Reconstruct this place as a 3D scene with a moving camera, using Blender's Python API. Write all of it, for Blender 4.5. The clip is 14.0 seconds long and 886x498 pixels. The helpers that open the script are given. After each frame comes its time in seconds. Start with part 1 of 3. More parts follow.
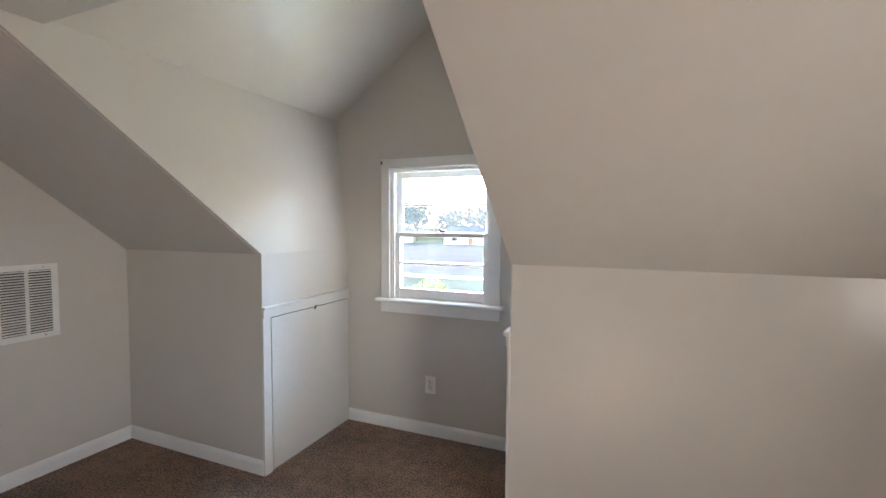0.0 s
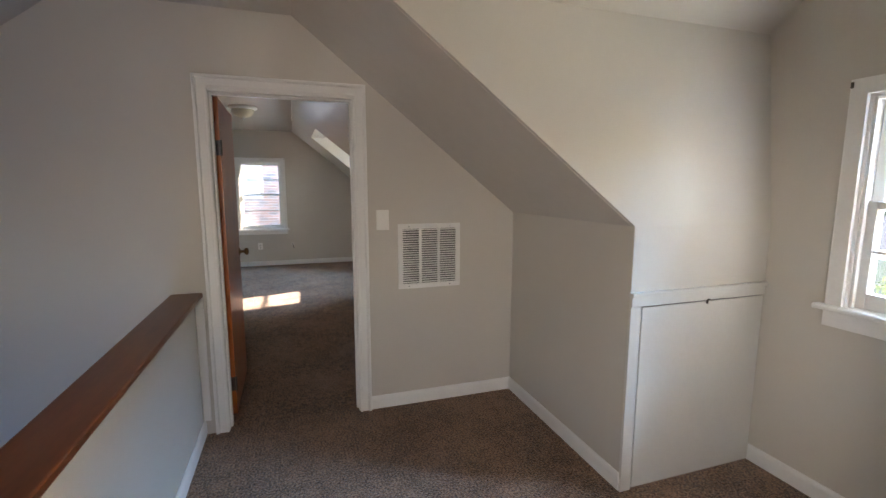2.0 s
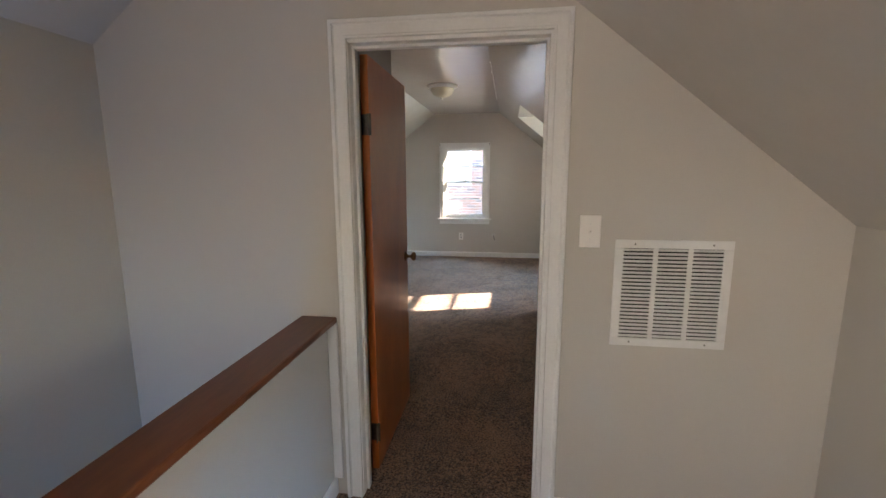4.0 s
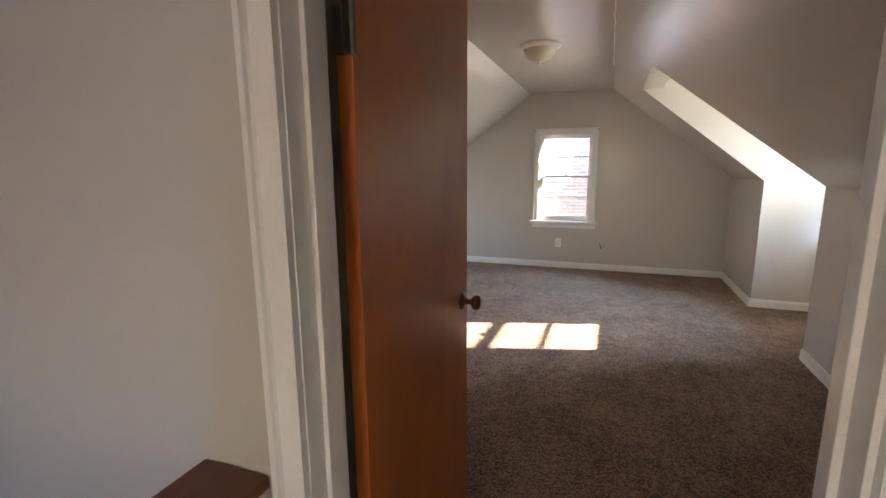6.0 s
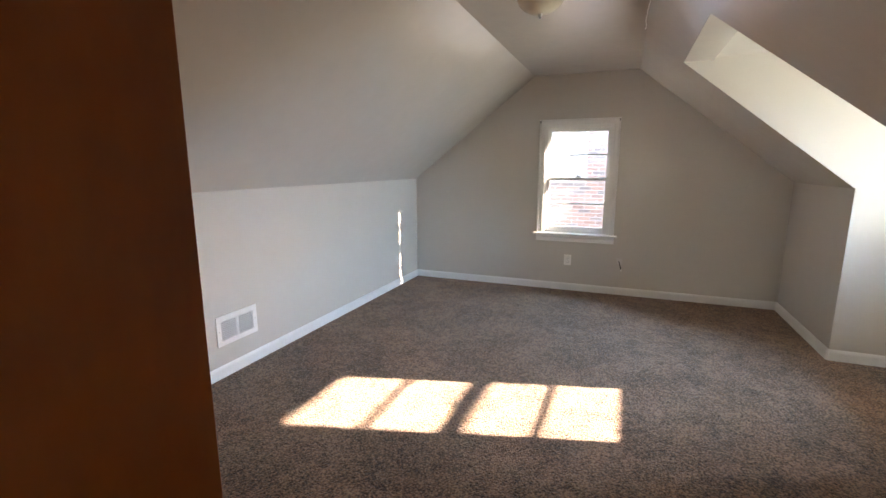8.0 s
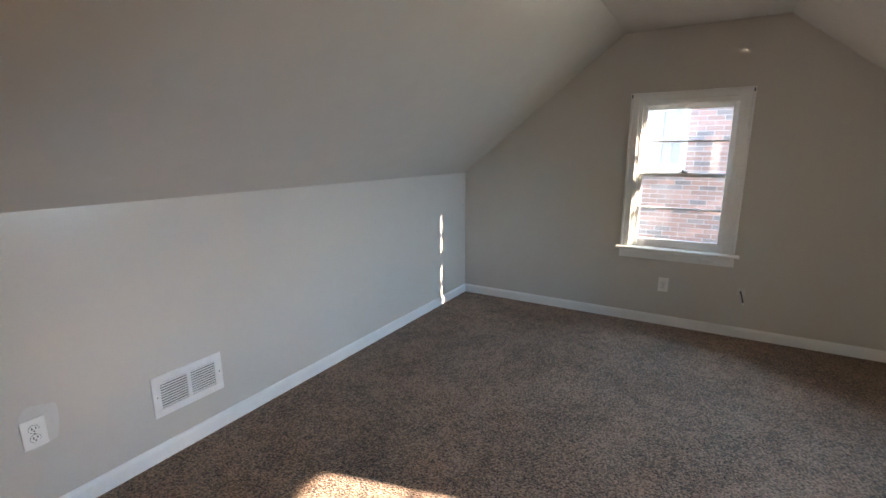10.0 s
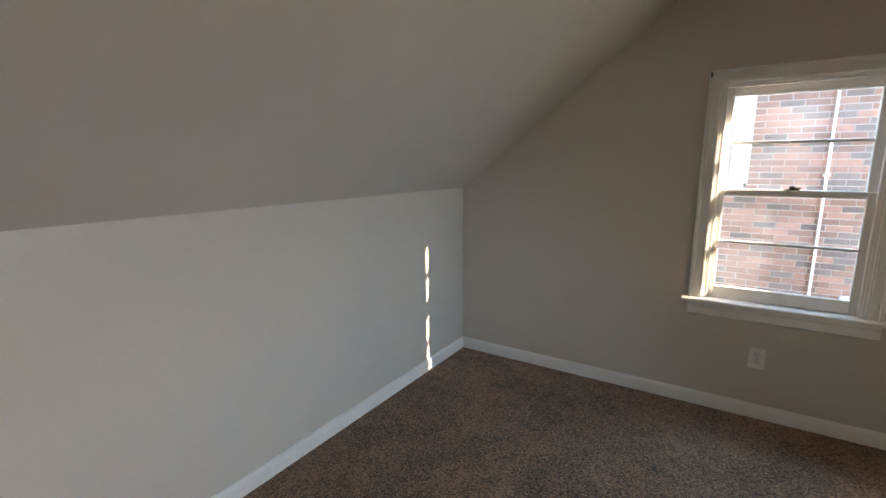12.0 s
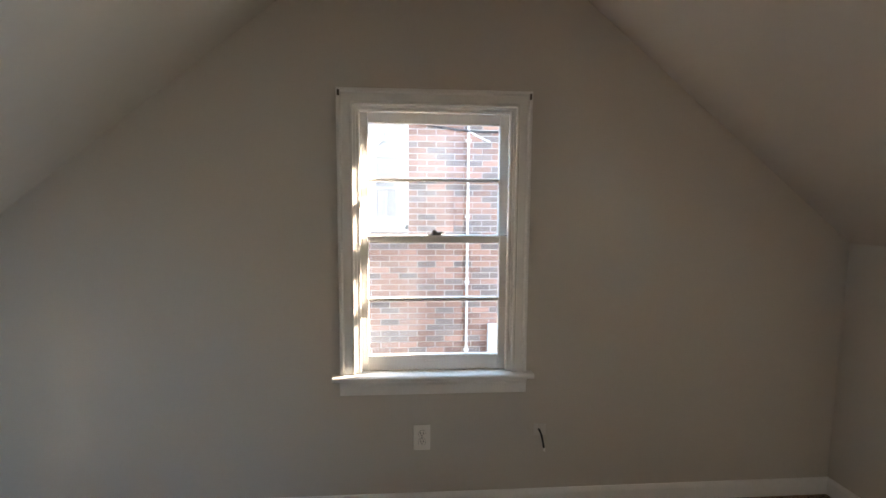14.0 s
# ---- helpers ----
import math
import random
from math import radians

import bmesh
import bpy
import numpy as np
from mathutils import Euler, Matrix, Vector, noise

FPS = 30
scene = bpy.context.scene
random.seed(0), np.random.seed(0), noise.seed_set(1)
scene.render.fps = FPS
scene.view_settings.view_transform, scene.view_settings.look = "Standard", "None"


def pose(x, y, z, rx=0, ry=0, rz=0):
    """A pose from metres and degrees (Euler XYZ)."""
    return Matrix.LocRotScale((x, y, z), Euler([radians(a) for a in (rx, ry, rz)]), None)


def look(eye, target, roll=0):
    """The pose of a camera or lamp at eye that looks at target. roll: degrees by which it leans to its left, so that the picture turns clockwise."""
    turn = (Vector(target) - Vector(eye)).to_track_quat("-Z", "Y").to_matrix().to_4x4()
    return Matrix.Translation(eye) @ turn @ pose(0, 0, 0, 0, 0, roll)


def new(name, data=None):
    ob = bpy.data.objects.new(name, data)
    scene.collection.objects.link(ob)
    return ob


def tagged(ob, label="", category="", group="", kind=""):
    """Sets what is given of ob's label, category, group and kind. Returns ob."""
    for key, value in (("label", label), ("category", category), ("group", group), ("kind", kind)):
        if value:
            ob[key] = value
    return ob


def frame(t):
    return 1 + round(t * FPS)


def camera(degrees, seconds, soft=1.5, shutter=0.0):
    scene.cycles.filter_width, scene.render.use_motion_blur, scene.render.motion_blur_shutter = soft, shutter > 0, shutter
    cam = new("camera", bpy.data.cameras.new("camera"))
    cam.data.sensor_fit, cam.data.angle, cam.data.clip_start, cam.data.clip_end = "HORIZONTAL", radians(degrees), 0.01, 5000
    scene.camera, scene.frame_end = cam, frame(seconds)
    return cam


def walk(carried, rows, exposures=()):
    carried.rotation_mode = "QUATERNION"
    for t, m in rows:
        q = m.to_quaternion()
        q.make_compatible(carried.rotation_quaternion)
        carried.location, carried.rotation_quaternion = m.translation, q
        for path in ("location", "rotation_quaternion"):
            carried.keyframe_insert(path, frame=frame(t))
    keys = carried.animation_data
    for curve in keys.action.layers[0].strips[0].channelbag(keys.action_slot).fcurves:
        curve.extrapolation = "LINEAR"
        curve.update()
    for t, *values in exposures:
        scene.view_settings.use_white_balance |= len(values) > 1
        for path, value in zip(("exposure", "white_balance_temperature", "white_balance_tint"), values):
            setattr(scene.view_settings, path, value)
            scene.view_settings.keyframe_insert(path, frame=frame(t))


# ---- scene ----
cam = camera(89.1, 14.0)
EXPOSURES = [(0.0, 3.6, 6500, 14), (1.5, 3.42, 6700, 15), (3.0, 3.85, 7900, 17), (4.0, 3.75, 7300, 16), (6.5, 3.92, 8000, 20), (7.2, 3.95, 8000, 20), (9.5, 3.22, 7100, 15), (11.0, 3.16, 8500, 18), (12.0, 2.93, 8500, 18), (13.0, 2.98, 8000, 18), (14.0, 3.06, 8200, 18)]
PATH = [
    (0, (0.476, 1.012, 1.497), (-0.304, 2.85, 1.392), 0.3),
    (0.5, (0.442, 1.088, 1.491), (-0.855, 2.601, 1.325), 0.6),
    (1, (0.374, 1.22, 1.497), (-1.207, 2.424, 1.279), 0.5),
    (1.5, (0.276, 1.361, 1.493), (-1.482, 2.281, 1.246), 0.4),
    (2, (0.163, 1.514, 1.509), (-1.717, 2.138, 1.23), 0.1),
    (2.5, (-0.049, 1.609, 1.499), (-1.992, 1.975, 1.195), -0.1),
    (3, (-0.329, 1.662, 1.501), (-2.297, 1.822, 1.183), -0.2),
    (3.5, (-0.603, 1.729, 1.512), (-2.574, 1.658, 1.182), -0.2),
    (4, (-0.886, 1.74, 1.526), (-2.835, 1.453, 1.185), -0.2),
    (6.5, (-2.418, 1.538, 1.462), (-4.258, 0.834, 1.111), -0.4),
    (7, (-2.725, 1.509, 1.457), (-4.565, 0.802, 1.112), -0.2),
    (9.3, (-4.121, 1.386, 1.534), (-5.869, 0.511, 1.11), -0.4),
    (9.5, (-4.231, 1.341, 1.528), (-5.957, 0.422, 1.106), -0.6),
    (10, (-4.497, 1.193, 1.534), (-6.176, 0.192, 1.112), -0.3),
    (10.5, (-4.782, 1.118, 1.547), (-6.419, 0.048, 1.131), -0.5),
    (11, (-5.071, 1.001, 1.54), (-6.686, -0.107, 1.132), -0.5),
    (11.5, (-5.387, 0.827, 1.53), (-7.009, -0.274, 1.135), -0.6),
    (12, (-5.7, 0.699, 1.507), (-7.355, -0.36, 1.132), -0.3),
    (12.5, (-6.015, 0.654, 1.501), (-7.741, -0.301, 1.17), 0.1),
    (13, (-6.312, 0.661, 1.51), (-8.154, -0.056, 1.208), 0.2),
    (13.5, (-6.537, 0.726, 1.525), (-8.487, 0.383, 1.247), 0.2),
    (14, (-6.668, 0.858, 1.495), (-8.653, 1.0, 1.3), 0.4),
]
walk(cam, [(t, look(eye, target, roll)) for t, eye, target, roll in PATH],
     exposures=EXPOSURES)

# ---- light ----
SUN_EL, SUN_DIR = radians(22.35), Vector((0.276, -0.961, 0.0)).normalized()
world = bpy.data.worlds.new("sky")
scene.world = world
world.use_nodes = True
wn = world.node_tree.nodes
sky = wn.new("ShaderNodeTexSky")
sky.sky_type, sky.sun_disc = "NISHITA", False
sky.sun_elevation = SUN_EL
sky.sun_rotation = math.atan2(-SUN_DIR.x, -SUN_DIR.y)
world.node_tree.links.new(sky.outputs[0], wn["Background"].inputs[0])
wn["Background"].inputs[1].default_value = 0.15
sun = new("sun", bpy.data.lights.new("sun", "SUN"))
sun.data.energy, sun.data.angle, sun.data.color = 5.0, radians(0.53), (1.0, 0.93, 0.82)
way = Vector((SUN_DIR.x * math.cos(SUN_EL), SUN_DIR.y * math.cos(SUN_EL), -math.sin(SUN_EL)))
sun.matrix_world = Matrix.Translation((0, 20, 20)) @ way.to_track_quat("-Z", "Y").to_matrix().to_4x4()



def sky_lamp(name, eye, target, w, h, watts):
    """An added area lamp standing in for skylight at a window; callers may recolour it."""
    ob = new(name, bpy.data.lights.new(name, "AREA"))
    ob.data.shape, ob.data.size, ob.data.size_y = "RECTANGLE", w, h
    ob.data.energy, ob.data.color = watts, (0.30, 0.60, 1.0)
    ob.matrix_world = look(eye, target)
    return ob


sky_lamp("skylight_bedroom_dormer", (-6.72, 7.0, 2.55), (-6.72, 3.9, 1.4), 3.0, 2.5, 205)
# fill lamp added in the window opening, aimed up to brighten the slopes
low = sky_lamp("skylight_bedroom_low", (-6.72, 4.03, 1.43), (-6.72, 2.2, 2.4), 0.72, 0.85, 2.7)
low.data.color, low.data.spread = (0.84, 0.98, 0.96), radians(130)
sky_lamp("skylight_landing_dormer", (-0.772, 7.0, 3.5), (-0.772, 3.9, 1.4), 3.6, 1.3, 185)
# lamp added below the sill, in place of light off the sunlit grass
lawn = sky_lamp("lawn_light_landing_dormer", (-0.772, 5.2, 0.0), (-0.772, 3.9, 1.43), 3.0, 1.3, 13)
lawn.data.color = (0.90, 1.0, 0.70)
sky_lamp("skylight_gable_west", (-9.4, 0.967, 2.4), (-8.72, 0.967, 1.35), 0.9, 0.7, 6)
foot = sky_lamp("daylight_from_stair_foot", (-0.46, 0.40, -1.15), (-2.7, 0.25, 0.3), 0.7, 1.1, 1.7)
foot.data.color = (0.20, 0.46, 1.0)
# warm fill lamp, added in an unseen east opening to brighten the landing
east = sky_lamp("skylight_gable_east", (2.265, 0.967, 1.32), (0.265, 2.217, 1.32), 0.70, 1.15, 1.7)
east.data.color, east.data.spread = (1.0, 0.94, 0.86), radians(100)


# ---- materials ----
def material(name, colour, rough=0.5, vary=0.08, scale=3.0, fine=60.0, bump=0.1, metal=0.0, dist=0.002,
             spread=0.0, spec=0.5, stretch=None, gloss_vary=0.05):
    """Base colour with large and fine variation, relief, and an optional spread of value between alike pieces."""
    m = bpy.data.materials.new(name)
    m.use_nodes = True
    t, n = m.node_tree, m.node_tree.nodes
    p = n["Principled BSDF"]
    p.inputs["Metallic"].default_value = metal
    p.inputs["Specular IOR Level"].default_value = spec
    co = n.new("ShaderNodeTexCoord")
    src = co.outputs["Object"]
    if stretch:
        mp = n.new("ShaderNodeMapping")
        mp.inputs["Scale"].default_value = stretch
        t.links.new(src, mp.inputs[0])
        src = mp.outputs[0]
    big, small = n.new("ShaderNodeTexNoise"), n.new("ShaderNodeTexNoise")
    for node, s, d in ((big, scale, 4.0), (small, fine, 3.0)):
        node.inputs["Scale"].default_value, node.inputs["Detail"].default_value = s, d
        t.links.new(src, node.inputs["Vector"])
    mix = n.new("ShaderNodeMix")
    mix.data_type = "FLOAT"
    mix.inputs[0].default_value = 0.4
    t.links.new(big.outputs[0], mix.inputs[2]), t.links.new(small.outputs[0], mix.inputs[3])
    ramp = n.new("ShaderNodeMapRange")
    ramp.inputs[1].default_value, ramp.inputs[2].default_value = 0.3, 0.7
    ramp.inputs[3].default_value, ramp.inputs[4].default_value = 1 - vary, 1 + vary
    t.links.new(mix.outputs[0], ramp.inputs[0])
    hsv = n.new("ShaderNodeHueSaturation")
    hsv.inputs["Color"].default_value = (*colour, 1)
    t.links.new(ramp.outputs[0], hsv.inputs["Value"])
    out = hsv.outputs[0]
    if spread:
        info, h2, mr = n.new("ShaderNodeObjectInfo"), n.new("ShaderNodeHueSaturation"), n.new("ShaderNodeMapRange")
        mr.inputs[3].default_value, mr.inputs[4].default_value = 1 - spread, 1 + spread
        t.links.new(info.outputs["Random"], mr.inputs[0])
        t.links.new(mr.outputs[0], h2.inputs["Value"]), t.links.new(out, h2.inputs["Color"])
        out = h2.outputs[0]
    t.links.new(out, p.inputs["Base Color"])
    rr = n.new("ShaderNodeMapRange")
    rr.inputs[3].default_value, rr.inputs[4].default_value = max(rough - gloss_vary, 0.03), min(rough + gloss_vary, 1)
    t.links.new(big.outputs[0], rr.inputs[0]), t.links.new(rr.outputs[0], p.inputs["Roughness"])
    if bump:
        b = n.new("ShaderNodeBump")
        b.inputs["Strength"].default_value, b.inputs["Distance"].default_value = bump, dist
        t.links.new(mix.outputs[0], b.inputs["Height"]), t.links.new(b.outputs[0], p.inputs["Normal"])
    return m


PAINT = material("greige_wall_paint", (0.61, 0.575, 0.525), 0.225, 0.035, 1.3, 180.0, 0.18, dist=0.0012, gloss_vary=0.015)
CEILING = material("greige_ceiling_paint", (0.61, 0.575, 0.525), 0.235, 0.035, 1.6, 9.0, 0.42, dist=0.007, gloss_vary=0.015)
TRIM = material("white_trim_paint", (0.83, 0.825, 0.81), 0.34, 0.05, 4.0, 70.0, 0.2, dist=0.001)
HATCH = material("painted_panel", (0.62, 0.60, 0.565), 0.38, 0.04, 2.0, 60.0, 0.15, dist=0.001)
PLASTIC = material("white_plastic", (0.88, 0.86, 0.82), 0.3, 0.02, 8.0, 90.0, 0.0)
GRILLE = material("white_enamel", (0.80, 0.79, 0.77), 0.35, 0.05, 6.0, 60.0, 0.05)
# near-black that paints shade into gaps, slots and behind louvres
HOLLOW_SHADE = material("painted_hollow_shade", (0.02, 0.02, 0.02), 0.9, 0.2, 6.0, 60.0, 0.0)
BRASS = material("aged_brass", (0.25, 0.13, 0.06), 0.28, 0.25, 12.0, 80.0, 0.1, metal=1.0)
STEEL = material("dark_steel", (0.12, 0.11, 0.10), 0.4, 0.25, 12.0, 80.0, 0.1, metal=0.9)
CABLE = material("black_cable", (0.02, 0.02, 0.022), 0.5, 0.1, 10.0, 80.0, 0.0)
SHADE = material("frosted_glass_shade", (0.72, 0.66, 0.52), 0.25, 0.06, 9.0, 40.0, 0.1)
MORTAR = material("mortar", (0.60, 0.57, 0.54), 0.9, 0.12, 2.0, 60.0, 0.5, spec=0.0)
BRICK = material("red_brick", (0.29, 0.16, 0.125), 0.85, 0.2, 5.0, 50.0, 0.5, spread=0.35)
BRICK_DARK = material("dark_brick", (0.17, 0.13, 0.12), 0.85, 0.2, 5.0, 50.0, 0.5, spread=0.3)
SIDING = material("white_siding", (0.80, 0.81, 0.82), 0.6, 0.06, 2.0, 30.0, 0.1)
ROOF = material("asphalt_shingle", (0.10, 0.10, 0.11), 0.9, 0.25, 1.5, 30.0, 0.5, spec=0.0)
ASPHALT = material("asphalt", (0.042, 0.043, 0.05), 0.9, 0.2, 0.05, 0.8, 0.0, spec=0.0)
GRASS = material("lawn", (0.032, 0.042, 0.028), 0.9, 0.4, 0.4, 12.0, 0.6, dist=0.03, spec=0.0)
LEAF = material("foliage", (0.095, 0.115, 0.075), 0.7, 0.4, 0.6, 6.0, 0.0)
SHRUB = material("yellow_foliage", (0.24, 0.28, 0.04), 0.7, 0.3, 0.6, 6.0, 0.0)
BARK = material("bark", (0.12, 0.09, 0.07), 0.9, 0.3, 3.0, 20.0, 0.6)


def wood(name, dark, light, rough, stretch, blotch):
    m = bpy.data.materials.new(name)
    m.use_nodes = True
    t, n = m.node_tree, m.node_tree.nodes
    p = n["Principled BSDF"]
    co, mp = n.new("ShaderNodeTexCoord"), n.new("ShaderNodeMapping")
    mp.inputs["Scale"].default_value = stretch
    t.links.new(co.outputs["Object"], mp.inputs[0])
    a, b = n.new("ShaderNodeTexNoise"), n.new("ShaderNodeTexNoise")
    a.inputs["Scale"].default_value, a.inputs["Detail"].default_value, a.inputs["Distortion"].default_value = 1.6, 6, 1.2
    b.inputs["Scale"].default_value, b.inputs["Detail"].default_value = 14.0, 4
    t.links.new(mp.outputs[0], a.inputs["Vector"]), t.links.new(mp.outputs[0], b.inputs["Vector"])
    mix = n.new("ShaderNodeMix")
    mix.data_type = "FLOAT"
    mix.inputs[0].default_value = 0.35
    t.links.new(a.outputs[0], mix.inputs[2]), t.links.new(b.outputs[0], mix.inputs[3])
    cloud, figure = n.new("ShaderNodeTexNoise"), n.new("ShaderNodeMix")
    cloud.inputs["Scale"].default_value, cloud.inputs["Detail"].default_value, cloud.inputs["Distortion"].default_value = 0.9, 3, 0.8
    figure.data_type = "FLOAT"
    figure.inputs[0].default_value = blotch
    t.links.new(mp.outputs[0], cloud.inputs["Vector"])
    t.links.new(mix.outputs[0], figure.inputs[2]), t.links.new(cloud.outputs[0], figure.inputs[3])
    cr = n.new("ShaderNodeValToRGB")
    cr.color_ramp.elements[0].position, cr.color_ramp.elements[1].position = 0.32, 0.68
    cr.color_ramp.elements[0].color, cr.color_ramp.elements[1].color = (*dark, 1), (*light, 1)
    t.links.new(figure.outputs[0], cr.inputs[0]), t.links.new(cr.outputs[0], p.inputs["Base Color"])
    p.inputs["Roughness"].default_value = rough
    p.inputs["Coat Weight"].default_value, p.inputs["Coat Roughness"].default_value = 0.12, 0.3
    bu = n.new("ShaderNodeBump")
    bu.inputs["Strength"].default_value, bu.inputs["Distance"].default_value = 0.12, 0.001
    t.links.new(mix.outputs[0], bu.inputs["Height"]), t.links.new(bu.outputs[0], p.inputs["Normal"])
    return m


DOOR_WOOD = wood("stained_door_veneer", (0.36, 0.088, 0.017), (0.60, 0.170, 0.034), 0.31, (3.2, 3.2, 1.3), 0.55)
CAP_WOOD = wood("stained_rail_wood", (0.11, 0.030, 0.011), (0.26, 0.080, 0.026), 0.34, (0.8, 4, 9), 0.3)


def carpet_material():
    """Cut-pile carpet: tufts as small cells, blotches of wear and pile direction."""
    m = bpy.data.materials.new("brown_carpet")
    m.use_nodes = True
    t, n = m.node_tree, m.node_tree.nodes
    p = n["Principled BSDF"]
    co = n.new("ShaderNodeTexCoord")
    wear, mid, tuft, cell = (n.new("ShaderNodeTexNoise"), n.new("ShaderNodeTexNoise"), n.new("ShaderNodeTexNoise"),
                             n.new("ShaderNodeTexVoronoi"))
    for node, s in ((wear, 2.6), (mid, 14.0), (tuft, 92.0)):
        node.inputs["Scale"].default_value, node.inputs["Detail"].default_value = s, 4
        t.links.new(co.outputs["Object"], node.inputs["Vector"])
    cell.inputs["Scale"].default_value = 130.0
    t.links.new(co.outputs["Object"], cell.inputs["Vector"])

    def blend(f, a, b):
        x = n.new("ShaderNodeMix")
        x.data_type = "FLOAT"
        x.inputs[0].default_value = f
        t.links.new(a, x.inputs[2]), t.links.new(b, x.inputs[3])
        return x.outputs[0]

    colour = blend(0.66, blend(0.5, wear.outputs[0], mid.outputs[0]), tuft.outputs[0])
    cr = n.new("ShaderNodeValToRGB")
    e = cr.color_ramp.elements
    e[0].position, e[1].position = 0.41, 0.61
    e[0].color, e[1].color = (0.064, 0.036, 0.023, 1), (0.45, 0.276, 0.180, 1)
    t.links.new(colour, cr.inputs[0]), t.links.new(cr.outputs[0], p.inputs["Base Color"])
    p.inputs["Roughness"].default_value = 1.0
    p.inputs["Specular IOR Level"].default_value = 0.1
    p.inputs["Sheen Weight"].default_value = 0.25
    p.inputs["Sheen Roughness"].default_value = 0.5
    b = n.new("ShaderNodeBump")
    b.inputs["Strength"].default_value, b.inputs["Distance"].default_value = 1.0, 0.016
    t.links.new(blend(0.5, tuft.outputs[0], cell.outputs[0]), b.inputs["Height"]), t.links.new(b.outputs[0], p.inputs["Normal"])
    return m


CARPET = carpet_material()


def glass_material(name, least, most):
    """Window glass with a film of dust."""
    m = bpy.data.materials.new(name)
    m.use_nodes = True
    t, n = m.node_tree, m.node_tree.nodes
    n.remove(n["Principled BSDF"])
    clear, gloss, dust = n.new("ShaderNodeBsdfTransparent"), n.new("ShaderNodeBsdfGlossy"), n.new("ShaderNodeBsdfTranslucent")
    gloss.inputs["Roughness"].default_value = 0.03
    dust.inputs["Color"].default_value = (0.66, 0.78, 0.92, 1)
    fr = n.new("ShaderNodeFresnel")
    fr.inputs[0].default_value = 1.45
    co, noi, mr = n.new("ShaderNodeTexCoord"), n.new("ShaderNodeTexNoise"), n.new("ShaderNodeMapRange")
    noi.inputs["Scale"].default_value, noi.inputs["Detail"].default_value = 5.0, 5
    mr.inputs[1].default_value, mr.inputs[2].default_value = 0.3, 0.75
    mr.inputs[3].default_value, mr.inputs[4].default_value = least, most
    t.links.new(co.outputs["Object"], noi.inputs["Vector"]), t.links.new(noi.outputs[0], mr.inputs[0])
    a, b = n.new("ShaderNodeMixShader"), n.new("ShaderNodeMixShader")
    t.links.new(mr.outputs[0], a.inputs[0]), t.links.new(clear.outputs[0], a.inputs[1]), t.links.new(dust.outputs[0], a.inputs[2])
    t.links.new(fr.outputs[0], b.inputs[0]), t.links.new(a.outputs[0], b.inputs[1]), t.links.new(gloss.outputs[0], b.inputs[2])
    t.links.new(b.outputs[0], n["Material Output"].inputs[0])
    return m


GLASS = glass_material("dusty_window_glass", 0.005, 0.016)
GLASS_GABLE = glass_material("hazy_window_glass", 0.012, 0.05)


# ---- mesh tools ----
def finish(bm, name, mat, parent=None, bevel=0.0, smooth=False, segments=2):
    bmesh.ops.recalc_face_normals(bm, faces=bm.faces)
    me = bpy.data.meshes.new(name)
    bm.to_mesh(me)
    bm.free()
    me.materials.append(mat)
    if smooth:
        me.polygons.foreach_set("use_smooth", [True] * len(me.polygons))
    ob = new(name, me)
    if parent:
        ob.parent = parent
    if bevel:
        mod = ob.modifiers.new("bevel", "BEVEL")
        mod.width, mod.segments, mod.limit_method = bevel, segments, "ANGLE"
    return ob


def add_box(bm, x0, x1, y0, y1, z0, z1):
    v = [bm.verts.new((x, y, z)) for x in (x0, x1) for y in (y0, y1) for z in (z0, z1)]
    for f in ((0, 1, 3, 2), (4, 6, 7, 5), (0, 4, 5, 1), (2, 3, 7, 6), (0, 2, 6, 4), (1, 5, 7, 3)):
        bm.faces.new([v[i] for i in f])
    return v


def boxes(name, mat, *spans, parent=None, bevel=0.003):
    bm = bmesh.new()
    for s in spans:
        add_box(bm, *s)
    return finish(bm, name, mat, parent, bevel)


def slab(name, mat, outline, place, push, holes=(), parent=None, bevel=0.0, extra=None):
    """A flat plate: outline and holes are 2D loops, place() lifts them to 3D, push is its thickness."""
    bm = bmesh.new()
    for group in ([outline, *holes], *([extra] if extra else [])):
        edges = []
        for loop in group:
            vs = [bm.verts.new(place(*p)) for p in loop]
            edges += [bm.edges.new((vs[i], vs[(i + 1) % len(vs)])) for i in range(len(vs))]
        bmesh.ops.triangle_fill(bm, edges=edges, use_beauty=True, use_dissolve=False)
    out = bmesh.ops.extrude_face_region(bm, geom=bm.faces[:])
    bmesh.ops.translate(bm, vec=push, verts=[g for g in out["geom"] if isinstance(g, bmesh.types.BMVert)])
    return finish(bm, name, mat, parent, bevel)


def profile_run(bm, a, b, profile, up, side):
    """Sweep a closed 2D profile (side, up) from a to b."""
    a, b, up, side = Vector(a), Vector(b), Vector(up), Vector(side)
    rings = [[bm.verts.new(p + side * s + up * u) for s, u in profile] for p in (a, b)]
    k = len(profile)
    for i in range(k):
        bm.faces.new((rings[0][i], rings[0][(i + 1) % k], rings[1][(i + 1) % k], rings[1][i]))
    bm.faces.new(rings[0]), bm.faces.new(rings[1][::-1])


